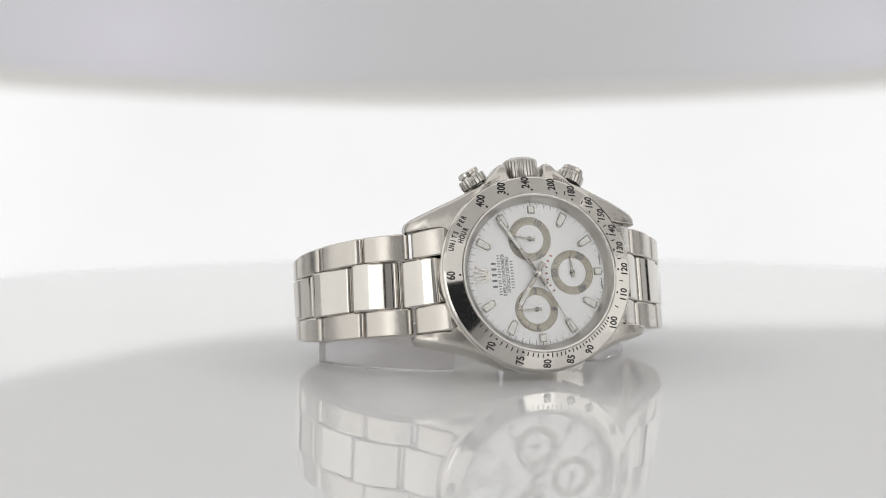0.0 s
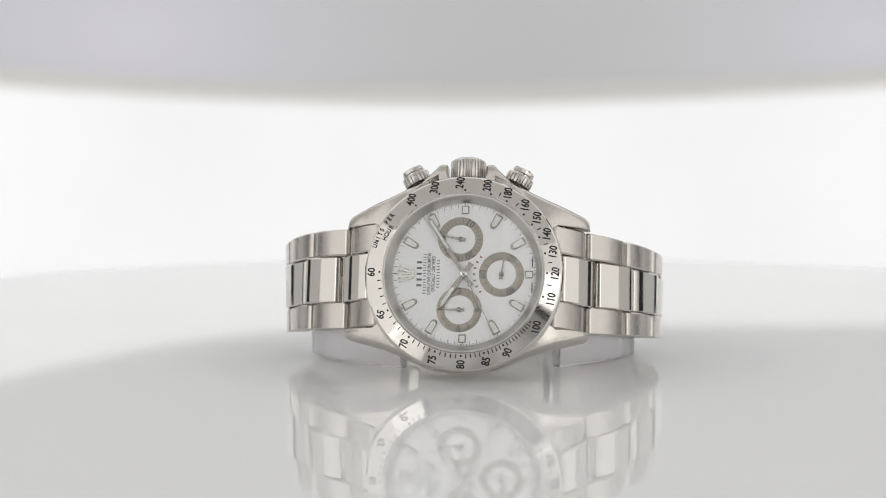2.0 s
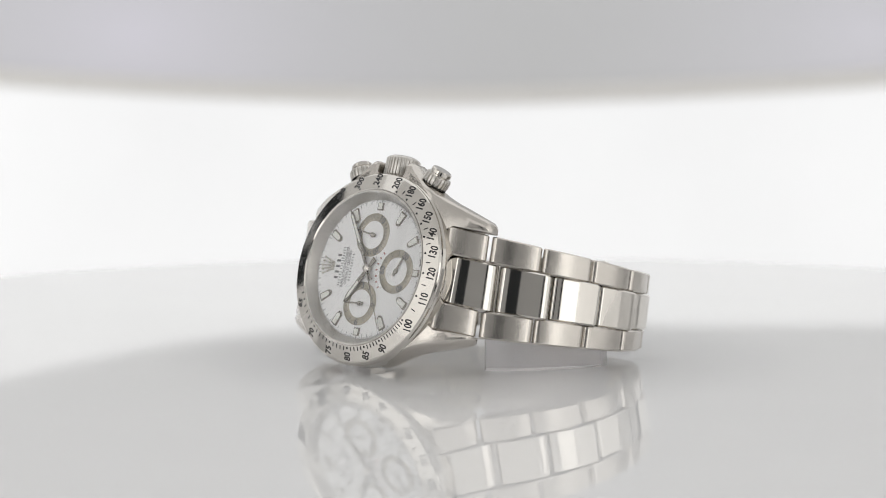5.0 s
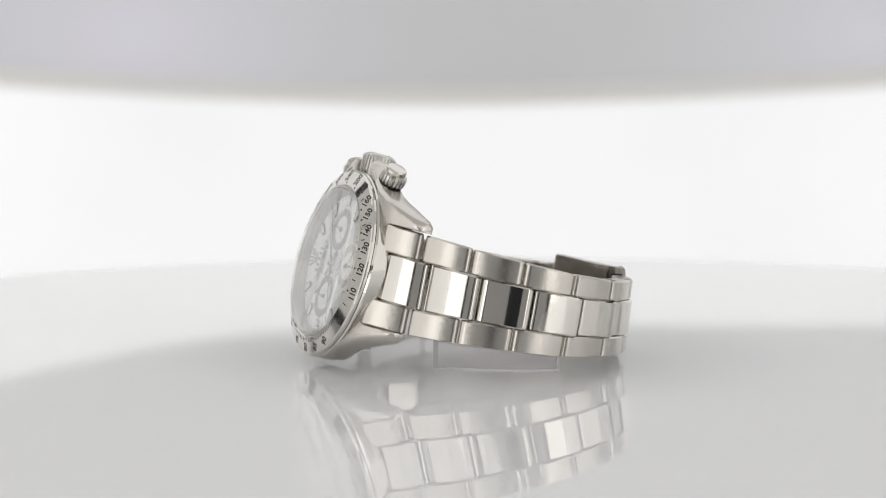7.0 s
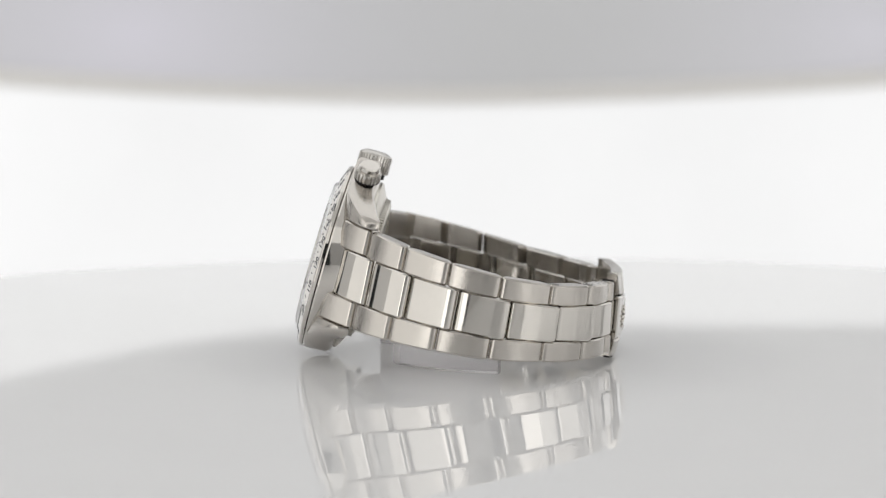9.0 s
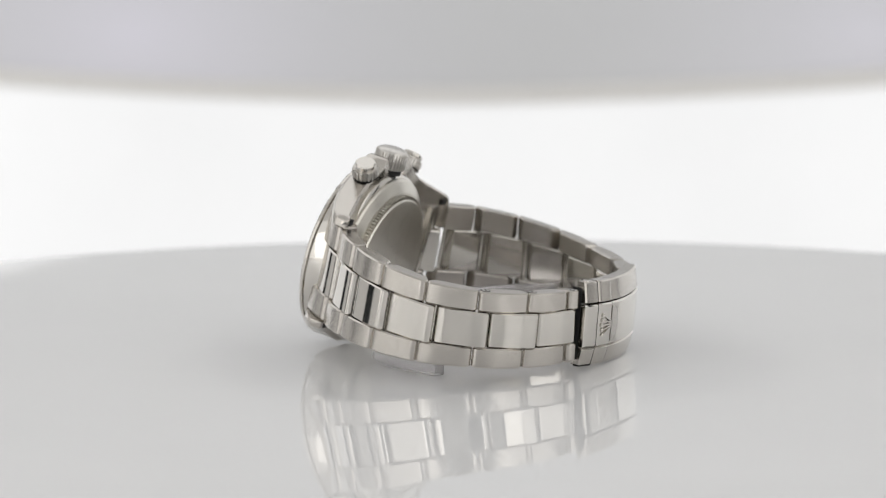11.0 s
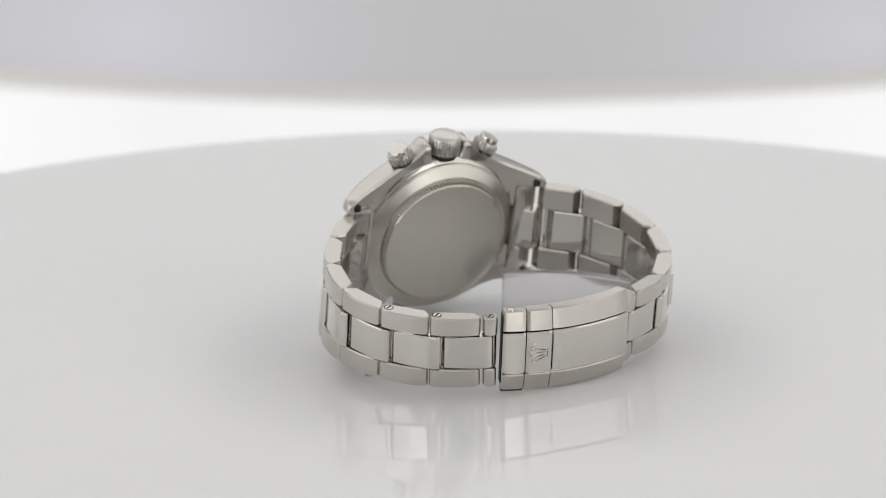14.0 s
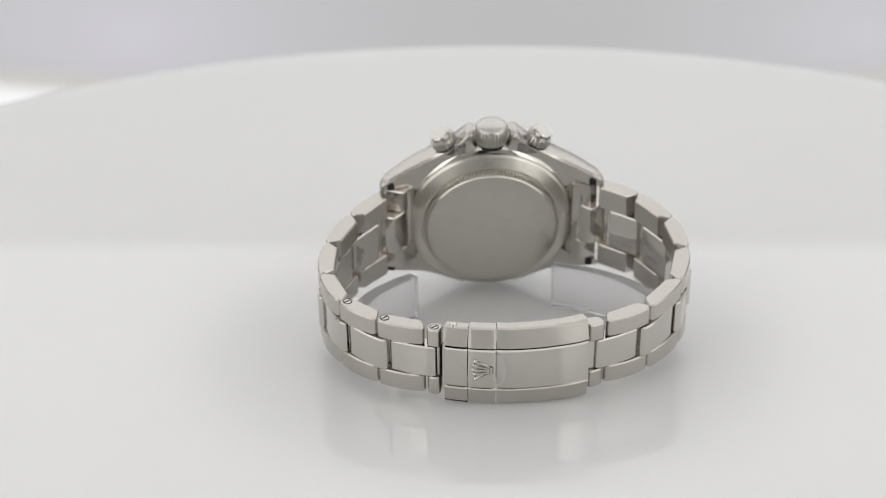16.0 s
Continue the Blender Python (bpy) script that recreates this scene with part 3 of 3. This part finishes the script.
def build_bracelet(J, end, screws):
    j0 = J[0]
    el = link_piece("end_link", end, j0, 0.0, 0.265, 0, 4.6, 0.2, STEEL_B, watch, label="steel end link between the lugs")
    link_piece("end_link_side", end, j0, 0.738, 1.0, 0, 4.6, 0.2, STEEL_B, el)
    link_piece("end_link_centre", end, j0, 0.27, 0.73, 2.4, 4.4, 0.25, STEEL_P, el)
    sg = 1 if j0[0][0] > 0 else -1
    part("end_link_body", box(0, -sg * 19.4, -8.75, 20.2, 4.0, 2.3, 0.3), STEEL_B, el)
    for i, (a, b) in enumerate(zip(J, J[1:])):
        short = i == len(J) - 2
        shift = 2.6
        if short:
            lk = link_piece("link", a, b, 0.268, 0.732, 0.0, 3.2, 0.0, STEEL_P, watch, label="short steel link beside the clasp", drop=0.9)
        else:
            lk = link_piece("link", a, b, 0.268, 0.732, shift, 3.2, 0.26, STEEL_P, watch, label="polished centre link with brushed outer links")
            link_bar(a, b, shift, lk)
        link_piece("outer_link", a, b, 0.0, 0.262, 0, 3.3, 0.0 if short else 0.38, STEEL_B, lk)
        up = link_piece("outer_link", a, b, 0.738, 1.0, 0, 3.3, 0.0 if short else 0.38, STEEL_B, lk)
        if screws and i >= 4:
            link_screw(a, b, up)


build_bracelet(SIX, ((17.4, 2.6, 10.1), (17.4, 2.6, -10.1)), True)
build_bracelet(TWELVE, ((-17.4, 2.4, 10.1), (-17.4, 2.4, -10.1)), False)


def clasp_point(x, q, out):
    """A point on the clasp: q from 0 at the lower edge to 1 at the upper."""
    y = 65.0 - (x + 0.5) ** 2 / 110.0
    lo = Vector((x, y, -2.2 - (13.1 - x) * 0.015))
    hi = Vector((x, y - 3.4, 14.7))
    n = Vector((x / 35.0, 1, 0.2)).normalized()
    return lo.lerp(hi, q) + n * out


def clasp_block(name, x0, x1, q0, q1, th, out, mat, parent, bevel=0.3, n=11, label="", slope=0.0):
    secs = []
    bq = bevel / 17.0
    for k in range(n):
        f = k / (n - 1)
        e = bevel if k in (0, n - 1) else 0.0
        o = out - e * 0.7
        def P(q, dn):
            x = x0 + (x1 - x0) * f
            return tuple(bracelet_space(*clasp_point(x, q, o + dn)))
        m = (q0 + q1) / 2
        secs.append([P(q0, -th), P(q0, -bevel - slope * (m > 0.5 and 0 or 1)), P(q0 + bq, -slope * (0 if m > 0.5 else 1)), P(q1 - bq, -slope * (1 if m > 0.6 else 0)), P(q1, -bevel - slope * (1 if m > 0.6 else 0)), P(q1, -th)])
    return part(name, loft(secs), mat, parent, label, smooth=25)


def build_clasp():
    cl = clasp_block("clasp", -16.2, 2.6, 0.0, 0.222, 3.2, 0.0, STEEL_B, watch, label="brushed steel folding clasp with polished centre", slope=0.7)
    clasp_block("clasp_rim", -16.2, 2.6, 0.738, 1.0, 3.2, 0.0, STEEL_B, cl, slope=0.7)
    clasp_block("clasp_centre", -16.1, 2.6, 0.226, 0.734, 3.0, 0.15, STEEL_P, cl)
    for q0, q1, mat, o, sl in ((0.0, 0.222, STEEL_B, 0.05, 0.7), (0.738, 1.0, STEEL_B, 0.05, 0.7), (0.226, 0.734, STEEL_P, 0.2, 0)):
        clasp_block("cover", 2.8, 8.3, q0, q1, 3.1, o, mat, cl, slope=sl)
        clasp_block("cover_lip", 8.5, 13.1, q0 + 0.004, q1 - 0.004, 2.6, o, mat, cl, slope=sl)
    clasp_block("inner_blade", -16.0, 13.0, 0.25, 0.75, 0.9, -3.3, STEEL_S, cl)
    clasp_block("recess", 12.95, 13.2, 0.08, 0.92, 2.4, -1.3, DARK, cl, bevel=0.1)
    clasp_block("lip_gap", 8.5, 13.12, -0.004, 0.02, 1.2, -0.8, DARK, cl, bevel=0.1)
    # finger notch beside the cover
    rim = [(2.6 - 1.9 * math.cos(f), 0.48 + 0.21 * math.sin(f), math.cos(f)) for f in (radians(-90 + 12 * k) for k in range(16))]
    secs = [[tuple(bracelet_space(*clasp_point(x, q, o))) for x, q, o in ((x, q, o0 + o1 * d) for x, q, d in rim)] for o0, o1 in ((0.05, 0.0), (0.2, 0.32))]
    part("thumb_notch", loft(secs), STEEL_S, cl)
    # pivot screw on the upper edge
    m = Matrix.Translation(bracelet_space(*clasp_point(11.6, 1.0, -1.5))) @ bracelet_space(0, -0.2, 1).to_track_quat("Z", "Y").to_matrix().to_4x4()
    part("pivot", lathe([(0, 0.25), (0.6, 0.2), (0.75, 0.0), (0.75, -0.6), (0, -0.6)], 24, m), STEEL_P, cl)
    # emblem, a plain fan of points
    for k in range(5):
        c = k - 2
        secs = []
        for x, w, d in ((4.0, 0.3, 0.36), (7.1 - abs(c) * 0.25, 0.18, 0.95)):
            q = 0.48 + c * d / 17.0
            secs.append([tuple(bracelet_space(*clasp_point(x, q + sq * w / 17.0, o))) for sq, o in ((-1, 0.1), (1, 0.1), (0.6, 0.55), (-0.6, 0.55))])
        em = part("emblem_point", loft(secs), STEEL_P, cl)
        tip = bracelet_space(*clasp_point(7.3 - abs(c) * 0.25, 0.48 + c * 0.97 / 17.0, 0.3))
        bm = bmesh.new()
        bmesh.ops.create_uvsphere(bm, u_segments=12, v_segments=8, radius=0.42, matrix=Matrix.Translation(tip))
        part("emblem_ball", bm, STEEL_P, em)
    secs = [[tuple(bracelet_space(*clasp_point(x, 0.48 + z / 17.0, o))) for x, o in ((3.2, 0.1), (4.1, 0.1), (3.9, 0.6), (3.4, 0.6))] for z in (-0.8, 0.8)]
    part("emblem_base", loft(secs), STEEL_P, cl)


build_clasp()


# ---------------------------------------------------------------- what moves
def motions():
    """The disc turns steadily and, late on, tips towards the camera with all that stands on it."""
    seat = Matrix.Translation((-0.0021, -0.034973, 0.020634)) @ pose(0, 0, 0, -16.373) @ pose(0, 0, 0, 0, 0.033) @ pose(0, 0, 0, 0, 0, -0.091)
    dial_to_seat = Matrix(((0, -1, 0, 0), (0, 0, -1, 0), (1, 0, 0, 0), (0, 0, 0, 1)))
    axis = Matrix.Translation((0, 0.003848, 0.023111))
    table_rows, watch_rows = [], []
    for i in range(33):
        t = i * 0.5
        tilt = 2.96 * (max(0.0, t - 10.5) if abs(t - 10.5) > 0.5 else (t - 10.0) ** 2 / 2) + 0.13 * max(0.0, t - 13.0) ** 2
        turn = 19.37 - 12.2035 * t
        m = axis @ pose(0, 0, 0, tilt) @ axis.inverted() @ pose(0, 0, 0, 0, 0, turn)
        table_rows.append((t, m))
        watch_rows.append((t, m @ seat @ dial_to_seat))
    walk(turntable_root, table_rows)
    walk(stand_root, table_rows)
    walk(watch, watch_rows)
    walk(small_seconds, [(t, mm(*SMALL, DZ + 0.2, 0, 0, -(86 + 6.0 * t))) for t in range(0, 17, 2)])


motions()
